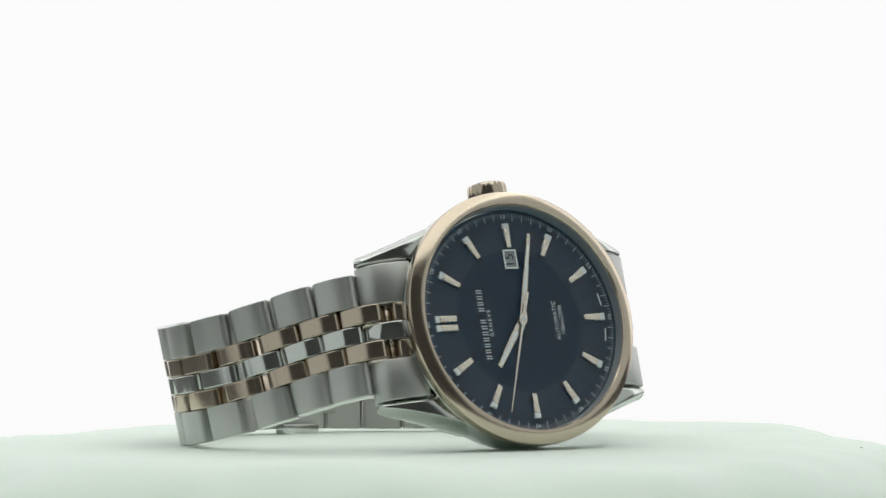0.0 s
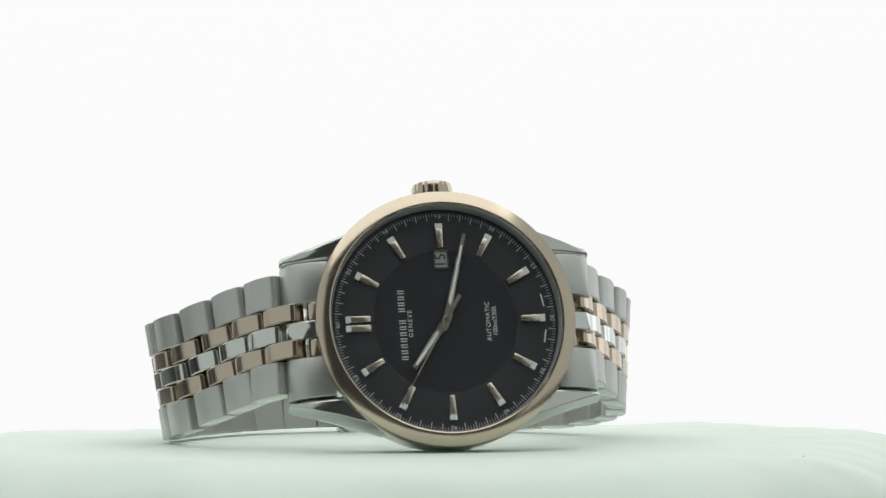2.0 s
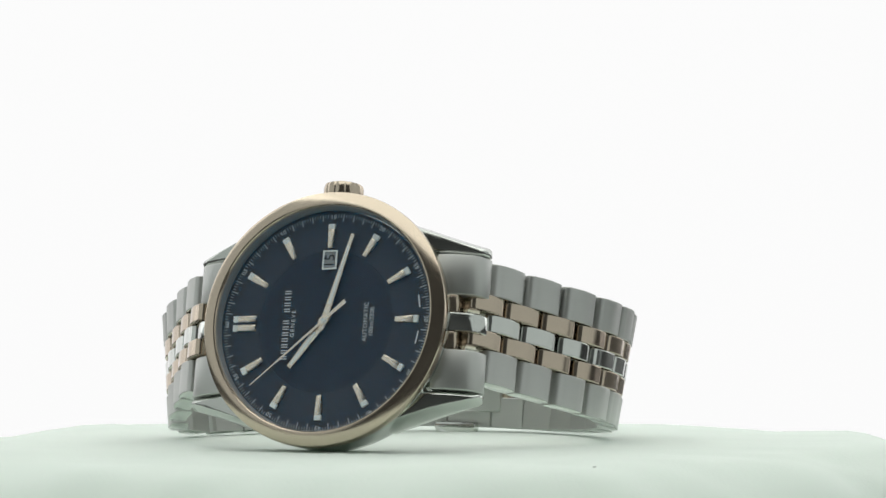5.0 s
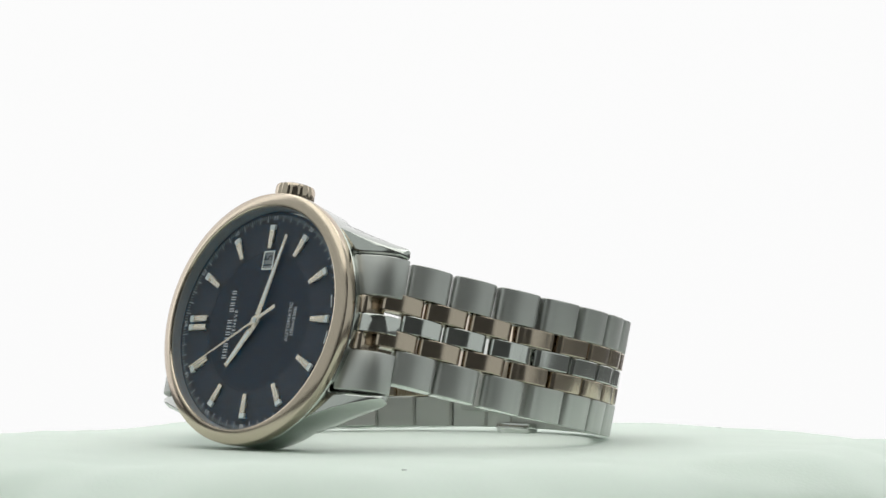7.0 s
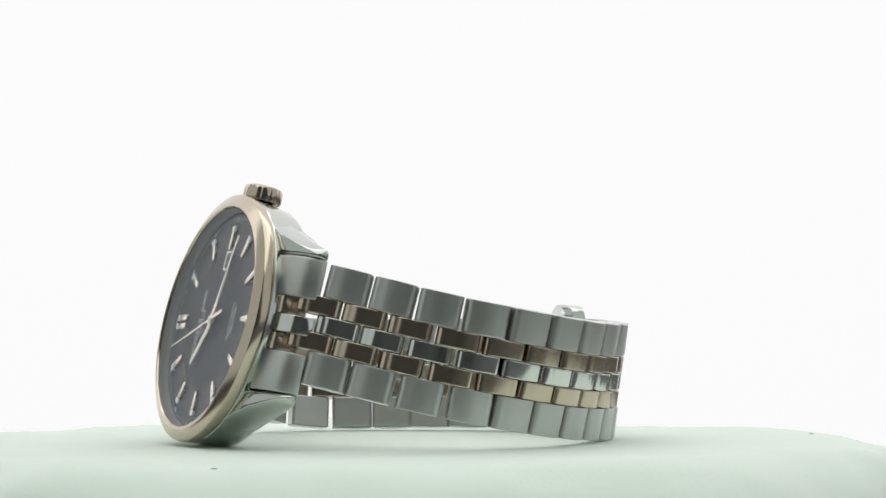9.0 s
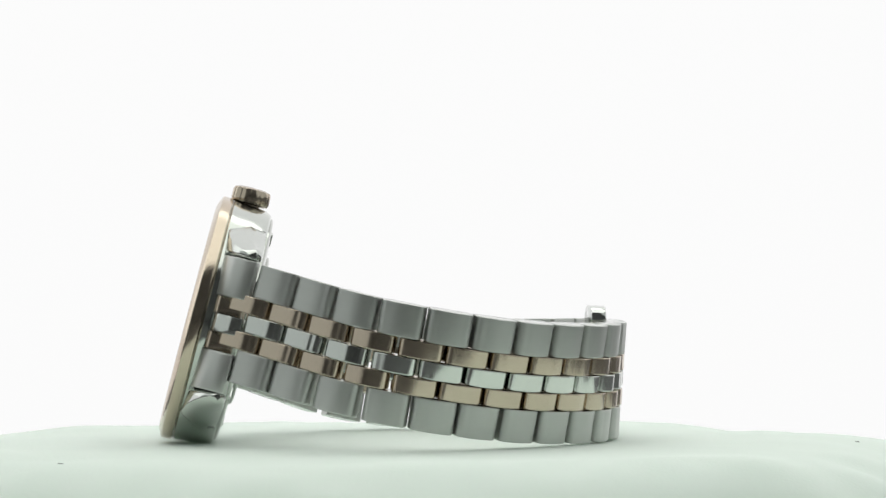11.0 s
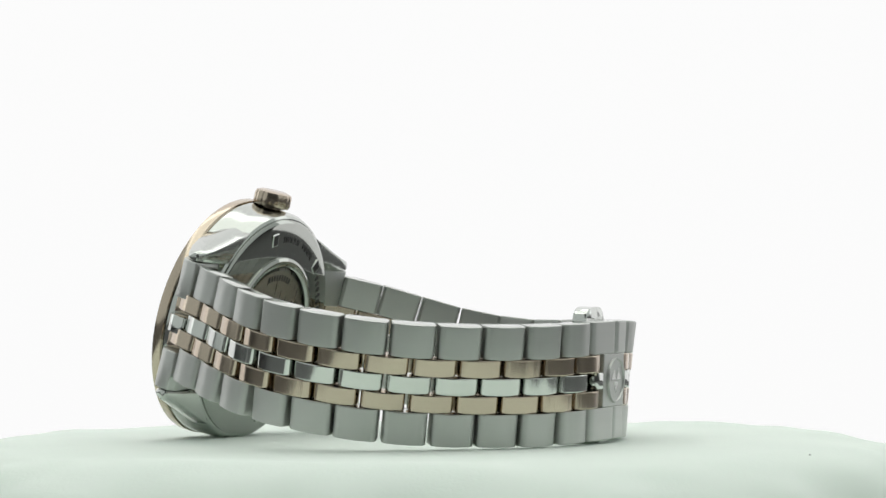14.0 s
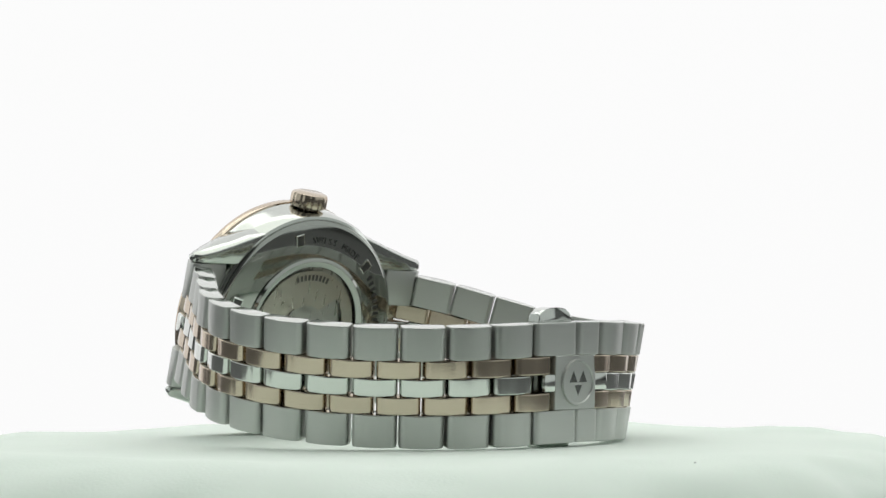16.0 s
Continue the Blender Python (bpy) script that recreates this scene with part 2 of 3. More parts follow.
LEAN, TWIST = 14.87, -1.70
la, ra = radians(LEAN), radians(TWIST)
N_DIAL = Vector((0, -math.cos(la), math.sin(la)))
UP = Vector((0, math.sin(la), math.cos(la)))
RIGHT = Vector((1, 0, 0))
D3 = UP * math.cos(ra) + RIGHT * math.sin(ra)
D12 = -RIGHT * math.cos(ra) + UP * math.sin(ra)
CENTRE = Vector((0.934, -37.18, 21.77)) * MM
# dial space: x to three o'clock, y to twelve, z out of the dial
F = Matrix((D3, D12, N_DIAL)).transposed().to_4x4()
F.translation = CENTRE


# the case sits a little towards the crown from the dial centre
FC = F @ pose(0.35 * MM, 0, 0)


def clock(deg, r):
    return r * math.sin(radians(deg)), r * math.cos(radians(deg))


def hand_outline(length, tail, w0, w1, wt):
    return [(-wt / 2, -tail), (wt / 2, -tail), (w0 / 2, -0.4), (w0 / 2, 0.8), (w1 / 2, length), (-w1 / 2, length), (-w0 / 2, 0.8), (-w0 / 2, -0.4)]


def build_head():
    case = part("case", lathe([(18.8, -1.2), (21.6, -1.1), (21.85, -1.35), (21.85, -1.9), (21.75, -2.6), (21.6, -5.0), (21.35, -7.0), (20.95, -7.9), (20.5, -8.2), (18.9, -8.2), (18.9, -4), (18.6, -3.0)], 160),
                STEEL_CASE, watch, "polished steel case body", FC)
    for sx in (1, -1):
        for sy in (1, -1):
            secs = []
            for y, xo, zt, zb in ((11.0, 18.4, -1.3, -8.0), (15.0, 17.1, -1.4, -8.1), (19.0, 15.7, -2.0, -8.2), (22.5, 14.6, -3.2, -8.3), (25.0, 13.9, -4.5, -8.1), (26.2, 13.6, -5.3, -7.7), (26.7, 13.3, -6.0, -7.3)):
                xi = 11.75
                secs.append([(sx * xi, sy * y, zb), (sx * (xo - 0.5), sy * y, zb), (sx * xo, sy * y, (zt + zb) / 2 - 0.4), (sx * (xo - 0.8), sy * y, zt), (sx * (xi + 0.55), sy * y, zt + 0.1), (sx * xi, sy * y, zt - 0.6)])
            part("lug", loft(secs, 0.28), STEEL_CASE, watch, "", F)
    part("bezel", lathe([(19.3, -1.05), (21.65, -1.05), (22.02, -0.85), (22.08, -0.5), (22.08, 0.66), (22.0, 0.88), (21.76, 1.04), (20.9, 1.44), (20.25, 1.66), (19.95, 1.72), (19.74, 1.66), (19.6, 1.45), (19.55, 0.9)], 192), GOLD, watch, "polished rose gold bezel", FC)
    part("rehaut", lathe([(19.6, 1.3), (19.6, -0.9), (19.2, -0.75), (19.3, -0.35), (19.45, 1.25)], 160), REHAUT, watch, "", FC)
    glass = part("crystal", lathe([(0, 1.5), (6, 1.49), (12, 1.46), (18, 1.41), (19.3, 1.36), (19.45, 1.25), (19.45, 0.98), (18, 1.02), (12, 1.06), (0, 1.1)], 128, closed=False), COATED, watch, "clear domed sapphire crystal", FC)
    glass.visible_shadow = False

    dial = part("dial", lathe([(0, -0.45), (12.2, -0.45), (12.2, -0.9), (0, -0.9)], 160, closed=False), DIAL, watch, "blue-black dial centre", F)
    part("dial_ring", lathe([(12.2, -0.46), (12.28, -0.40), (19.3, -0.40), (19.3, -0.9), (12.2, -0.9)], 160), DIAL_RING, dial, "blue-black sunray outer ring")
    # minute track
    bm = bmesh.new()
    for i in range(240):
        if i % 20 == 0:
            continue
        if i % 4 == 0:
            r0, r1, w = 17.6, 18.85, 0.2
        else:
            r0, r1, w = 18.2, 18.8, 0.13
        d = i * 1.5
        x0, y0 = clock(d, r0)
        x1, y1 = clock(d, r1)
        px, py = clock(d + 90, w / 2)
        bm.faces.new([bm.verts.new((x * MM, y * MM, -0.385 * MM)) for x, y in ((x0 - px, y0 - py), (x0 + px, y0 + py), (x1 + px, y1 + py), (x1 - px, y1 - py))])
    part("minute_track", bm, INK_SOFT, dial, "fine white minute track", smooth=0)
    for k in range(12):
        d = 30 * (k + 1)
        x, y = clock(d, 18.25)
        writing("minute_numeral", "%02d" % (5 * (k + 1)), 1.05, INK, dial, turn(-d, x, y, -0.385))
    # applied markers with a white tip each
    for k in range(1, 13):
        for off in ((-0.78, 0.78) if k == 12 else (0,)):
            d = 30 * k
            w0, w1 = (0.55, 0.55) if k == 12 else (0.48, 0.62)
            poly = [(-w0, 12.75), (w0, 12.75), (w1, 16.1), (-w1, 16.1)]
            mk = part("hour_marker", prism([(x + off, y) for x, y in poly], -0.40, 0.12, 0.13, 2), MARKER, dial, "faceted pale gold baton", turn(-d))
            part("lume_tip", prism([(-w1 + off, 16.12), (w1 + off, 16.12), (w1 + off, 17.0), (-w1 + off, 17.0)], -0.40, 0.1, 0.05, 1), LUME, mk, "white luminous block")
    # date window below three
    win = part("date_frame", loft_frame(12.5, 9.0, 1.4, 0.42), STEEL, dial, "raised polished date frame")
    part("date_disc", box(9.3, 12.2, -1.2, 1.2, -0.43, -0.38), DATE, win, "pale grey date disc")
    writing("date_numeral", "15", 2.5, BLACK, win, turn(0, 10.6, -0.0, -0.37))
    # maker's line as plain letter bars, the town below it
    bars(dial, -6.5, 5.9, 6.75, 7.9, (7, 4))
    writing("dial_text", "GENEVE", 1.05, INK, dial, turn(0, -0.2, 6.0, -0.44), spacing=1.35)
    writing("dial_text", "AUTOMATIC", 1.12, INK, dial, turn(0, -0.2, -7.3, -0.44), spacing=1.08)
    writing("dial_text", "100m/330ft", 1.12, INK, dial, turn(0, -0.2, -8.4, -0.44), spacing=1.0)
    for s in (1, -1):
        a, b = clock(180 - s * 10.5, 17.1)
        part("origin_bar", box(-1.1, 1.1, -0.13, 0.13, -0.39, -0.375), INK, dial, "", turn(s * 10.5, a, b), smooth=0)

    # hands
    hour = part("hour_hand", prism(hand_outline(9.9, 1.6, 1.35, 0.95, 0.9), 0.05, 0.22, 0.06, 1), MARKER, watch, "pale gold hour hand", F @ turn(-307.2))
    part("lume_inlay", prism([(-0.32, 2.4), (0.32, 2.4), (0.22, 9.3), (-0.22, 9.3)], 0.2, 0.25), LUME, hour, "white luminous strip")
    minute = part("minute_hand", prism(hand_outline(15.6, 1.8, 1.15, 0.7, 0.8), 0.32, 0.48, 0.06, 1), MARKER, watch, "pale gold minute hand", F @ turn(-105.5))
    part("lume_inlay", prism([(-0.26, 3.0), (0.26, 3.0), (0.16, 13.4), (-0.16, 13.4)], 0.46, 0.51), LUME, minute, "white luminous strip")
    sec = part("seconds_hand", prism([(-0.38, -5.0), (0.38, -5.0), (0.26, -1.0), (0.75, -0.5), (0.75, 0.5), (0.2, 1.0), (0.09, 16.7), (-0.09, 16.7), (-0.2, 1.0), (-0.75, 0.5), (-0.75, -0.5), (-0.26, -1.0)], 0.58, 0.68), MARKER, watch, "slim pale gold seconds hand", F @ turn(-289.2))
    part("centre_pin", lathe([(0, 0.84), (0.45, 0.8), (0.5, 0.65), (0.5, -0.4), (0, -0.4)], 32, closed=False), STEEL, watch, "", F)

    # crown with flutes, on a short neck
    cr = bmesh.new()
    n = 192
    prof = ((2.6, 22.05), (3.25, 22.25), (3.45, 22.7), (3.45, 24.2), (3.25, 24.75), (2.4, 25.05))
    rings = []
    for r, x in prof:
        rings.append([])
        for i in range(n):
            a = 2 * math.pi * i / n
            fl = 0.11 * (0.5 + 0.5 * math.cos(12 * a)) ** 4 if 22.2 < x < 24.8 else 0
            rr = r - fl
            rings[-1].append(cr.verts.new((x * MM, rr * math.cos(a) * MM, (rr * math.sin(a) - 3.8) * MM)))
    for a, b in zip(rings, rings[1:]):
        for i in range(n):
            cr.faces.new((a[i], a[(i + 1) % n], b[(i + 1) % n], b[i]))
    cr.faces.new(rings[0])
    cr.faces.new(rings[-1])
    part("crown", cr, GOLD, watch, "fluted rose gold crown", F, 45)
    part("crown_neck", tube_x(20.6, 22.2, 1.9, -3.8), GOLD, watch, "", F)
    case_back()


def tube_x(x0, x1, r, z):
    bm = bmesh.new()
    n = 40
    a = [[bm.verts.new((x * MM, r * math.cos(2 * math.pi * i / n) * MM, (z + r * math.sin(2 * math.pi * i / n)) * MM)) for i in range(n)] for x in (x0, x1)]
    bm.faces.new(a[0])
    bm.faces.new(a[1])
    for i in range(n):
        bm.faces.new((a[0][i], a[0][(i + 1) % n], a[1][(i + 1) % n], a[1][i]))
    return bm


def loft_frame(x1, x0, hy, t):
    bm = bmesh.new()
    zs = (-0.40, -0.18)
    rect = lambda e, z: [(x0 + e, -hy + e, z), (x1 - e, -hy + e, z), (x1 - e, hy - e, z), (x0 + e, hy - e, z)]
    loops = [rect(0, zs[0]), rect(0.05, zs[1]), rect(t - 0.05, zs[1]), rect(t, zs[0])]
    rings = [[bm.verts.new(Vector(p) * MM) for p in l] for l in loops]
    for a, b in zip(rings, rings[1:]):
        for i in range(4):
            bm.faces.new((a[i], a[(i + 1) % 4], b[(i + 1) % 4], b[i]))
    return bm


def bars(dial, x0, x1, y0, y1, words):
    """A line of print as plain letter-sized bars."""
    n = sum(words) + len(words) - 1
    step = (x1 - x0) / n
    i = 0
    for w in words:
        for k in range(w):
            for u in (0.14, 0.54):
                a = x0 + step * (i + u)
                part("print_bar", box(a, a + step * 0.17, y0, y1, -0.46, -0.43), INK, dial, "", smooth=0)
            i += 1
        i += 1


def case_back():
    back = part("case_back", lathe([(20.3, -8.15), (20.3, -8.45), (20.1, -8.62), (19.6, -8.8), (13.6, -9.3), (13.4, -9.3), (13.3, -9.1), (13.3, -8.4)], 160), STEEL_BACK, watch, "polished steel screw-down case back", FC)
    part("window_ring", lathe([(13.5, -9.1), (13.45, -9.6), (12.9, -9.85), (12.3, -9.8), (11.75, -9.5), (11.7, -9.1)], 128), STEEL_BACK, back, "rounded steel window ring")
    for k in range(6):
        d = 60 * k + 45
        x, y = clock(d, 17.0)
        slot = part("key_slot", box(-0.95, 0.95, -1.2, 1.2, -9.2, -8.8, 0.12, 1), STEEL, back, "bright-edged wrench slot", turn(-d, x, y))
        part("slot_floor", box(-0.7, 0.7, -0.95, 0.95, -9.23, -9.0, 0.05, 1), DARK, slot, "dark recess")
    for k, ch in enumerate("SWISS MADE"):
        if ch == " ":
            continue
        d = radians(94 - k * 4.3)
        rad_, tan_ = Vector((math.sin(d), math.cos(d), 0)), Vector((-math.cos(d), math.sin(d), 0))
        m = Matrix((tan_, rad_, Vector((0, 0, -1)))).transposed().to_4x4()
        m.translation = rad_ * 16.7 * MM + Vector((0, 0, -9.1 * MM))
        writing("engraved_letter", ch, 1.7, DARK, back, m, depth=0.04)
    for k in range(9):
        d = 36 - k * 4.2
        x, y = clock(d, 16.7)
        part("engraved_bar", box(-0.28, 0.28, -0.6, 0.6, -9.13, -8.95), DARK, back, "", turn(-d, x, y), smooth=0)
    g = part("back_glass", lathe([(0, -9.6), (11.75, -9.55), (11.75, -9.3), (0, -9.3)], 96, closed=False), GLASS, back, "clear window showing the movement")
    g.visible_shadow = False
    mv = part("movement", lathe([(0, -8.3), (14.0, -8.3), (14.0, -7.4), (0, -7.4)], 96, closed=False), PLATE, watch, "grey finished automatic movement", F)
    # rotor: half disc with cut-outs, a round bearing plate and an arc of engraving
    out = [clock(a, 11.3) for a in range(2, 179, 6)] + [clock(a, 8.9) for a in range(176, 136, -6)] + [clock(120, 3.6), clock(90, 3.2), clock(60, 3.6)] + [clock(a, 8.9) for a in range(44, 1, -6)]
    rotor = part("rotor", prism(out, -9.1, -8.85, 0.06, 1), BRASS, mv, "winding rotor")
    for k in range(9):
        x, y = clock(70 + 5 * k, 10.0)
        part("engraved_bar", box(-0.28, 0.28, -0.55, 0.55, -9.12, -9.0), DARK, rotor, "", turn(-70 - 5 * k, x, y), smooth=0)
    hub = part("rotor_hub", lathe([(0, -9.2), (1.5, -9.2), (1.6, -9.1), (4.6, -9.1), (4.8, -9.0), (4.8, -8.4), (0, -8.4)], 64, closed=False), PLATE, mv, "round bearing plate")
    for d, r in ((30, 3.2), (150, 3.2), (270, 3.2)):
        x, y = clock(d, r)
        part("screw", lathe([(0, -9.2), (0.55, -9.18), (0.6, -9.05), (0, -9.05)], 20, closed=False), DARK, hub, "dark screw head", turn(0, x, y))
    for a0, a1, r0, r1 in ((20, 95, 3.0, 12.0), (100, 190, 4.0, 12.2), (195, 255, 2.8, 12.0), (262, 340, 3.6, 11.8)):
        pts = [clock(a, r1) for a in range(a0, a1, 5)] + [clock(a, r0) for a in range(a1 - 5, a0 - 1, -5)]
        part("bridge", prism(pts, -8.55, -8.2, 0.08, 1), PLATE, mv, "striped grey movement bridge")
    for d, r, s in ((150, 6.5, 2.6), (215, 6.0, 2.2), (265, 7.6, 1.7), (185, 9.0, 1.5)):
        x, y = clock(d, r)
        part("gear_wheel", lathe([(0, -8.72), (s, -8.72), (s, -8.3), (0, -8.3)], 40, closed=False), BRASS, mv, "brass gear wheel", turn(0, x, y))
    for d, r in ((130, 9.8), (235, 9.5), (200, 4.2), (300, 9.8), (165, 10.6)):
        x, y = clock(d, r)
        part("jewel", lathe([(0, -8.85), (0.5, -8.82), (0.6, -8.7), (0.6, -8.3), (0, -8.3)], 24, closed=False), RUBY, mv, "red jewel bearing", turn(0, x, y))


build_head()

# ---------------------------------------------------------------- bracelet
# upper outer edge of the closed bracelet, from six o'clock round the back to twelve, mm
EDGE = [(26.0, -26.2, 31.4), (29.9, -19.0, 29.35), (34.2, -13.1, 27.5), (37.5, -6.4, 25.75), (39.5, 1.3, 24.2), (38.7, 9.2, 22.9),
        (35.4, 16.7, 21.8), (30.8, 23.0, 21.25), (24.8, 28.8, 21.0), (18.4, 33.4, 20.9), (9.0, 36.9, 21.1), (-6.0, 37.6, 21.6),
        (-19.0, 34.6, 21.3), (-27.2, 30.2, 21.1), (-32.9, 24.3, 21.0), (-37.2, 18.7, 21.0), (-41.2, 12.0, 20.8), (-44.4, 4.4, 20.7),
        (-44.9, -3.6, 21.5), (-40.5, -10.6, 23.2), (-35.7, -16.4, 25.6), (-31.1, -22.3, 27.9), (-25.9, -28.2, 29.6)]
HALF = 10.35
ROWS = ((7.5, 5.7), (3.1, 3.05), (0.0, 3.05), (-3.1, 3.05), (-7.5, 5.7))


def spline(points, k=40):
    pts = [Vector(p) for p in points]
    q = [2 * pts[0] - pts[1], *pts, 2 * pts[-1] - pts[-2]]
    out = []
    for i in range(1, len(q) - 2):
        a, b, c, d = q[i - 1:i + 3]
        for j in range(k):
            u = j / k
            out.append(0.5 * (2 * b + (c - a) * u + (2 * a - 5 * b + 4 * c - d) * u * u + (3 * b - a - 3 * c + d) * u ** 3))
    return out + [pts[-1]]


def eased(path, reach=24):
    """The path with its small unevenness averaged out; its ends stay."""
    long = [2 * path[0] - path[k] for k in range(reach, 0, -1)] + path + [2 * path[-1] - path[-1 - k] for k in range(1, reach + 1)]
    return [sum(long[i:i + 2 * reach + 1], Vector()) / (2 * reach + 1) for i in range(len(path))]


PATH = eased(eased(spline(EDGE)))
ARC = [0.0]
for p_, q_ in zip(PATH, PATH[1:]):
    ARC.append(ARC[-1] + (q_ - p_).length)
LINKS = 24
END_GAP = 0.45
PITCH = (ARC[-1] - 2 * END_GAP) / LINKS


def along(s):
    s = max(-PITCH, min(ARC[-1] + PITCH, s))
    if s <= 0:
        return PATH[0] + (PATH[0] - PATH[4]).normalized() * -s
    if s >= ARC[-1]:
        return PATH[-1] + (PATH[-1] - PATH[-5]).normalized() * (s - ARC[-1])
    k = int(np.searchsorted(ARC, s)) - 1
    u = (s - ARC[k]) / (ARC[k + 1] - ARC[k])
    return PATH[k].lerp(PATH[k + 1], u)


def station(s0, s1, off):
    """Pose of a piece between two places on the bracelet: x along it, y across, z outwards."""
    s0, s1 = s0 + END_GAP, s1 + END_GAP
    a, b = along(s0), along(s1)
    t = (b - a).normalized()
    f = min(1.0, min(s0 + s1, 2 * ARC[-1] - s0 - s1) / (0.62 * ARC[-1]))
    f = max(0.0, f)
    f = f * f * (3 - 2 * f)
    lean = radians(LEAN * (1 - f))
    w = Vector((-0.03 * (1 - f), math.sin(lean), math.cos(lean)))
    w = (w - t * w.dot(t)).normalized()
    n = t.cross(w).normalized()
    mid = (a + b) / 2
    if n.dot(Vector((mid.x + 2, mid.y, 0))) < 0:
        n, t = -n, -t
    mid_way = math.exp(-(((s0 + s1) / (2 * ARC[-1]) - 0.5) / 0.12) ** 2)
    w = (w + n * math.tan(radians(12.0 * f * (1 - 0.8 * mid_way)))).normalized()
    n = t.cross(w).normalized()
    mid = mid + n * (0.35 + 0.75 * min(1.0, 3 * f)) + w * (off - HALF)
    m = Matrix((t, w, n)).transposed().to_4x4()
    m.translation = mid * MM
    return m


def link_mesh(name, length, width, material, arch=1.45, thick=2.4, corner=0.5, low=0.1):
    """One arched link: its outline along the band, given width with softened ends."""
    half = length / 2
    rad = min(1.1, arch)
    crown = arch - rad
    outline = []
    for i in range(8):
        a = math.pi / 2 * i / 7
        outline.append((-half + rad * (1 - math.sin(math.pi / 2 - a)) * 1.25, rad * math.sin(a) - low))
    flat = half - rad * 1.25
    for i in range(1, 10):
        u = -1 + 2 * i / 10
        outline.append((u * flat, rad + crown * (1 - u * u) - low))
    outline += [(-x, z) for x, z in outline[7::-1]]
    outline += [(half, -thick + 0.4), (half - 0.5, -thick), (-half + 0.5, -thick), (-half, -thick + 0.4)]
    e = 0.16
    cx, cz = 0.0, (arch - thick) / 2
    rings = []
    for y, k in ((-width / 2, 1), (-width / 2 + e * 0.3, 0.35), (-width / 2 + e, 0), (-width / 2 + e * 1.3, 0), (width / 2 - e * 1.3, 0), (width / 2 - e, 0), (width / 2 - e * 0.3, 0.35), (width / 2, 1)):
        sx, sz = 1 - k * e / half, 1 - k * e / (thick * 0.7)
        rings.append([(cx + (x - cx) * sx, y, cz + (z - cz) * sz) for x, z in outline])
    bm = loft(rings)
    me = bpy.data.meshes.new(name)
    bm.to_mesh(me)
    bm.free()
    me.materials.append(material)
    me.materials.append(STEEL if material is STEEL_SATIN else material)
    me.polygons[0].material_index = me.polygons[1].material_index = 1
    me.shade_smooth()
    me.set_sharp_from_angle(angle=radians(35))
    return me


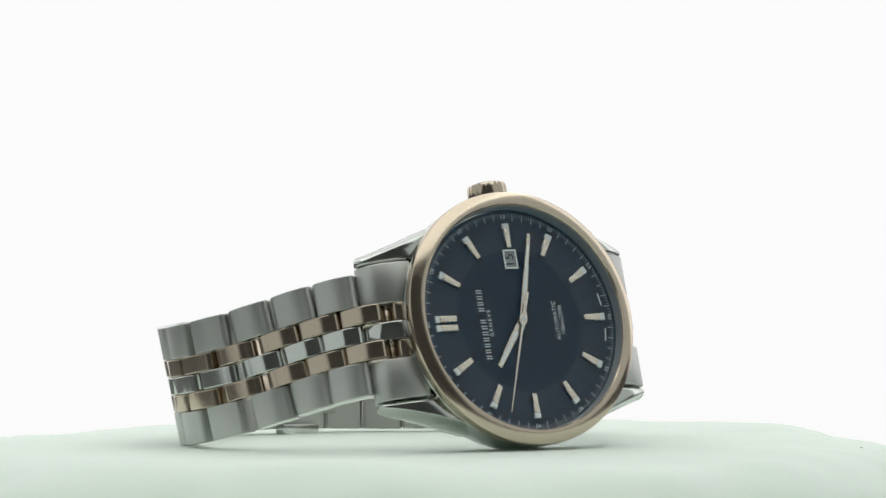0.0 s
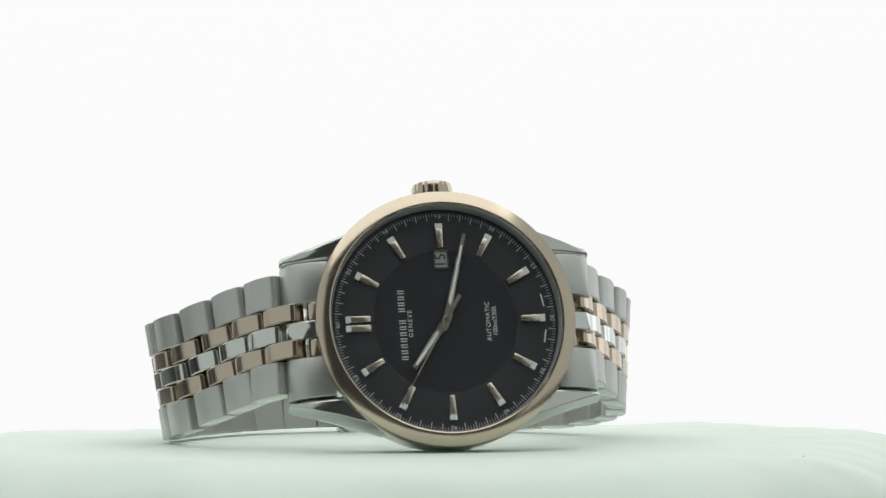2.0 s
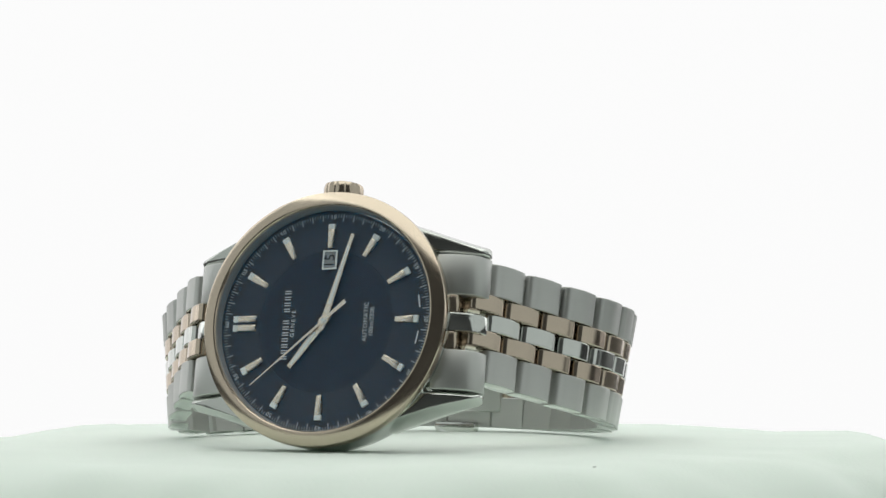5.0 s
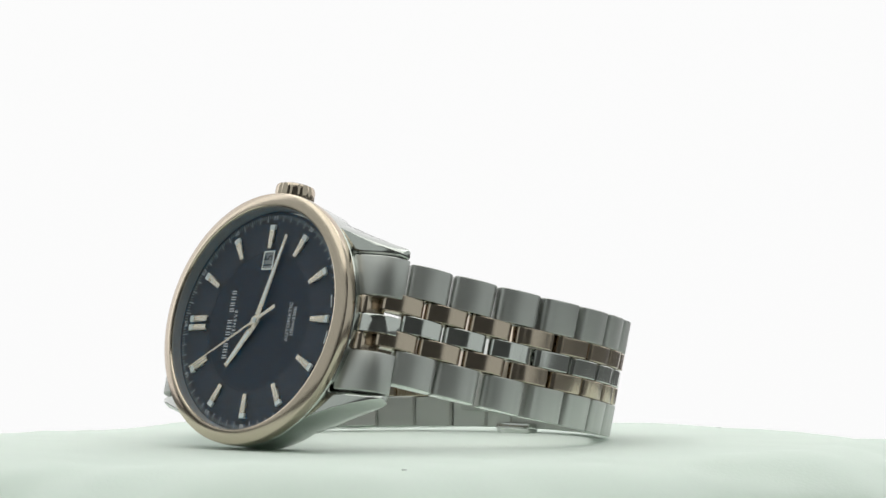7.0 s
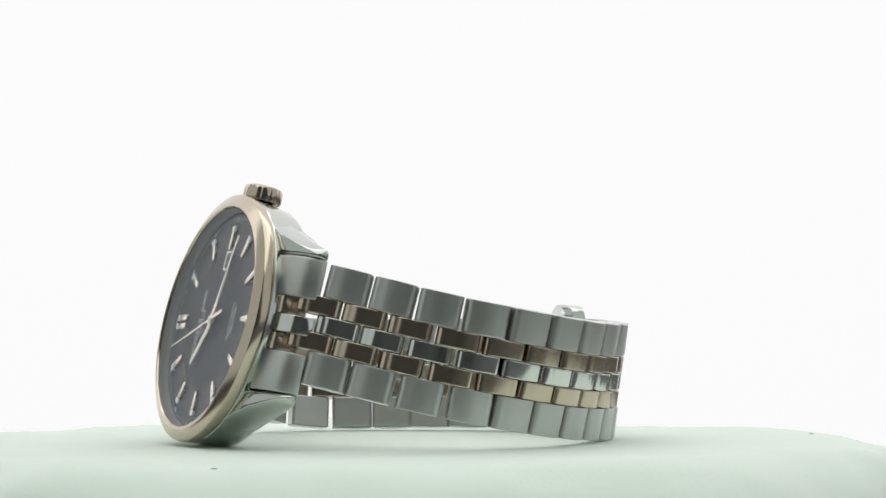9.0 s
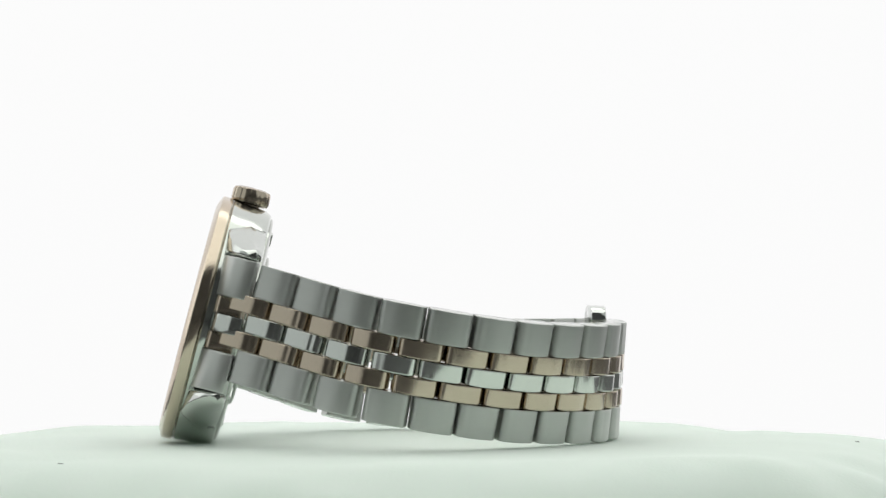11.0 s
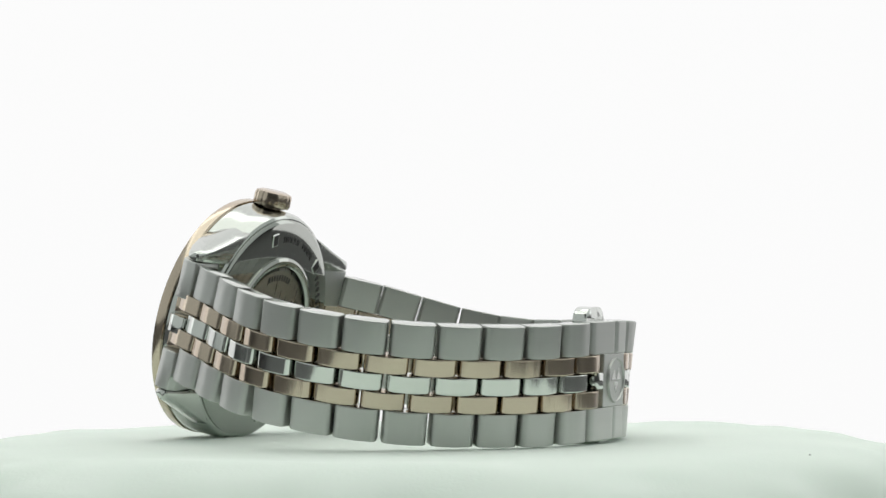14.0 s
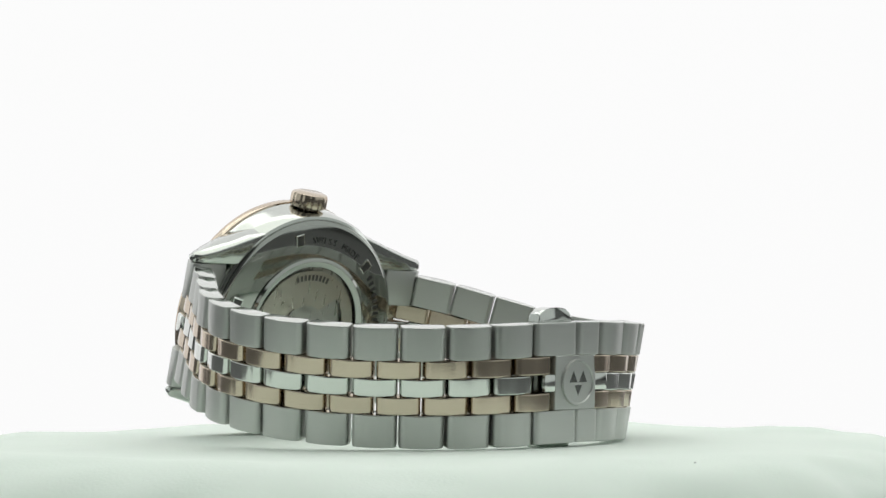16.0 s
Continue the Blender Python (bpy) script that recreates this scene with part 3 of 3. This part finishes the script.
def build_bracelet():
    gap = 0.42
    outer = link_mesh("outer_link", PITCH - gap, 5.65, STEEL_SATIN)
    gold = link_mesh("gold_link", PITCH - gap, 3.0, GOLD, 1.45, 2.3, 0.5, 0.2)
    mid = link_mesh("centre_link", PITCH - gap, 3.0, STEEL, 1.45, 2.3, 0.5, 0.2)
    seam = 12.22
    for j in range(LINKS):
        if j in (11, 12):
            continue
        s0, s1 = j * PITCH, (j + 1) * PITCH
        for off in (7.5, -7.5):
            put("outer_link", outer, watch, "", station(s0, s1, off))
        put("centre_link", mid, watch, "", station(s0, s1, 0.0))
    for u0, u1 in ((11, seam), (seam, 13)):
        cover = link_mesh("clasp_cover", (u1 - u0) * PITCH - 0.2, 5.65, STEEL_SATIN, 0.9, 2.6)
        for off in (7.5, -7.5):
            put("clasp_cover", cover, watch, "satin steel clasp cover", station(u0 * PITCH, u1 * PITCH, off))
    for k in range(0, LINKS + 1):
        if k == 12:
            continue
        for off in (3.1, -3.1):
            put("gold_link", gold, watch, "", station((k - 0.5) * PITCH, (k + 0.5) * PITCH, off))
    # clasp: plate with round emblem, and a push tab on either edge
    m = station(11.67 * PITCH, 12.77 * PITCH, 0.0)
    plate = part("clasp_plate", box(-PITCH * 0.7, PITCH * 0.6, -4.65, 4.65, -2.3, 0.78, 0.12, 1), STEEL_SATIN, watch, "satin steel clasp plate", m)
    for s in (1, -1):
        part("centre_plate", box(s * PITCH * 0.73 - 2.1, s * PITCH * 0.73 + 2.1, -1.5, 1.5, -2.3, 0.7, 0.3, 2), STEEL, plate, "polished centre plate")
    emb = part("emblem", lathe([(0, 1.0), (3.5, 1.0), (3.65, 1.25), (3.95, 1.25), (4.05, 0.9), (4.05, 0.5), (0, 0.5)], 64, closed=False), STEEL_SATIN, plate, "round engraved steel emblem")
    for a, x, y in ((0, -1.2, 0.9), (0, 1.2, 0.9), (180, 0.0, -1.3)):
        part("emblem_wedge", prism([(-1.0, -0.9), (1.0, -0.9), (0, 1.1)], 0.95, 1.06, 0.03, 1), STEEL_CASE, emb, "", turn(a, x, y))
    for s in (1, -1):
        mt = station(11.4 * PITCH, 12.4 * PITCH, 0.0)
        tab = [(-4.0, 9.4), (4.0, 9.4)] + [(4.0 * math.cos(math.pi * k / 14), 10.3 + (2.4 if s > 0 else 1.9) * math.sin(math.pi * k / 14) ** 0.6) for k in range(15)]
        part("push_tab", prism([(x, s * y) for x, y in tab], -5.0, -2.3, 0.35, 2), STEEL, watch, "polished rounded clasp push tab", mt)
    part("clasp_blade", box(-PITCH * 1.4, PITCH * 1.4, -7.5, 7.5, -4.2, -2.8, 0.3, 1), STEEL_SATIN, watch, "folded steel clasp blade", m)
    # end links between the lugs
    for sy in (1, -1):
        y0, y1 = 19.0, 26.6
        def sec(x, dz=0.0):
            return [(x, sy * y0, -7.4), (x, sy * y0, -1.9 + dz), (x, sy * 21.4, -2.25 + dz), (x, sy * 23.3, -2.9 + dz), (x, sy * 24.9, -3.75 + dz), (x, sy * 25.7, -4.5 + dz), (x, sy * 26.25, -5.5 + dz), (x, sy * y1, -6.7 + dz), (x, sy * (y1 + 0.05), -7.6), (x, sy * (y1 - 1.3), -8.2)]
        for xa, xb in ((4.75, 11.6), (-11.6, -4.75)):
            part("end_link", loft([sec(xa), sec(xb)], 0.18), STEEL_SATIN, watch, "satin steel end link", F, 50)
        part("end_link_centre", loft([sec(-1.55, 0.1), sec(1.55, 0.1)], 0.18), STEEL, watch, "polished steel end link centre", F, 30)
        for xa, xb in ((1.65, 4.65), (-4.65, -1.65)):
            strip = [[(x, sy * 19.0, -7.4), (x, sy * 19.0, -2.0), (x, sy * 21.2, -2.3), (x, sy * 22.2, -2.6), (x, sy * 22.7, -2.95), (x, sy * 22.85, -3.5), (x, sy * 22.85, -7.2)] for x in (xa, xb)]
            part("end_link_gold", loft(strip, 0.15), GOLD, watch, "rose gold end link strip", F, 30)


build_bracelet()

# ---------------------------------------------------------------- what moves


def motions():
    steps = [0.1, 0.2, 0.3] + [0.5 * k for k in range(1, 32)] + [15.7, 15.8, 15.9, 16.0]
    times = [0.0] + sorted(steps)
    spin = lambda t: 31.14 - 10.667 * t
    walk(watch, [(t, pose(0, 0, 0, 0, 0, spin(t))) for t in times])
    walk(CLOTH_OB, [(t, pose(0, 0, 0, 0, 0, spin(t))) for t in times])
    hand = [o for o in watch.children if o.name == "seconds_hand"][0]
    walk(hand, [(t, F @ turn(-(289.2 + 6.0 * t))) for t in times])


motions()
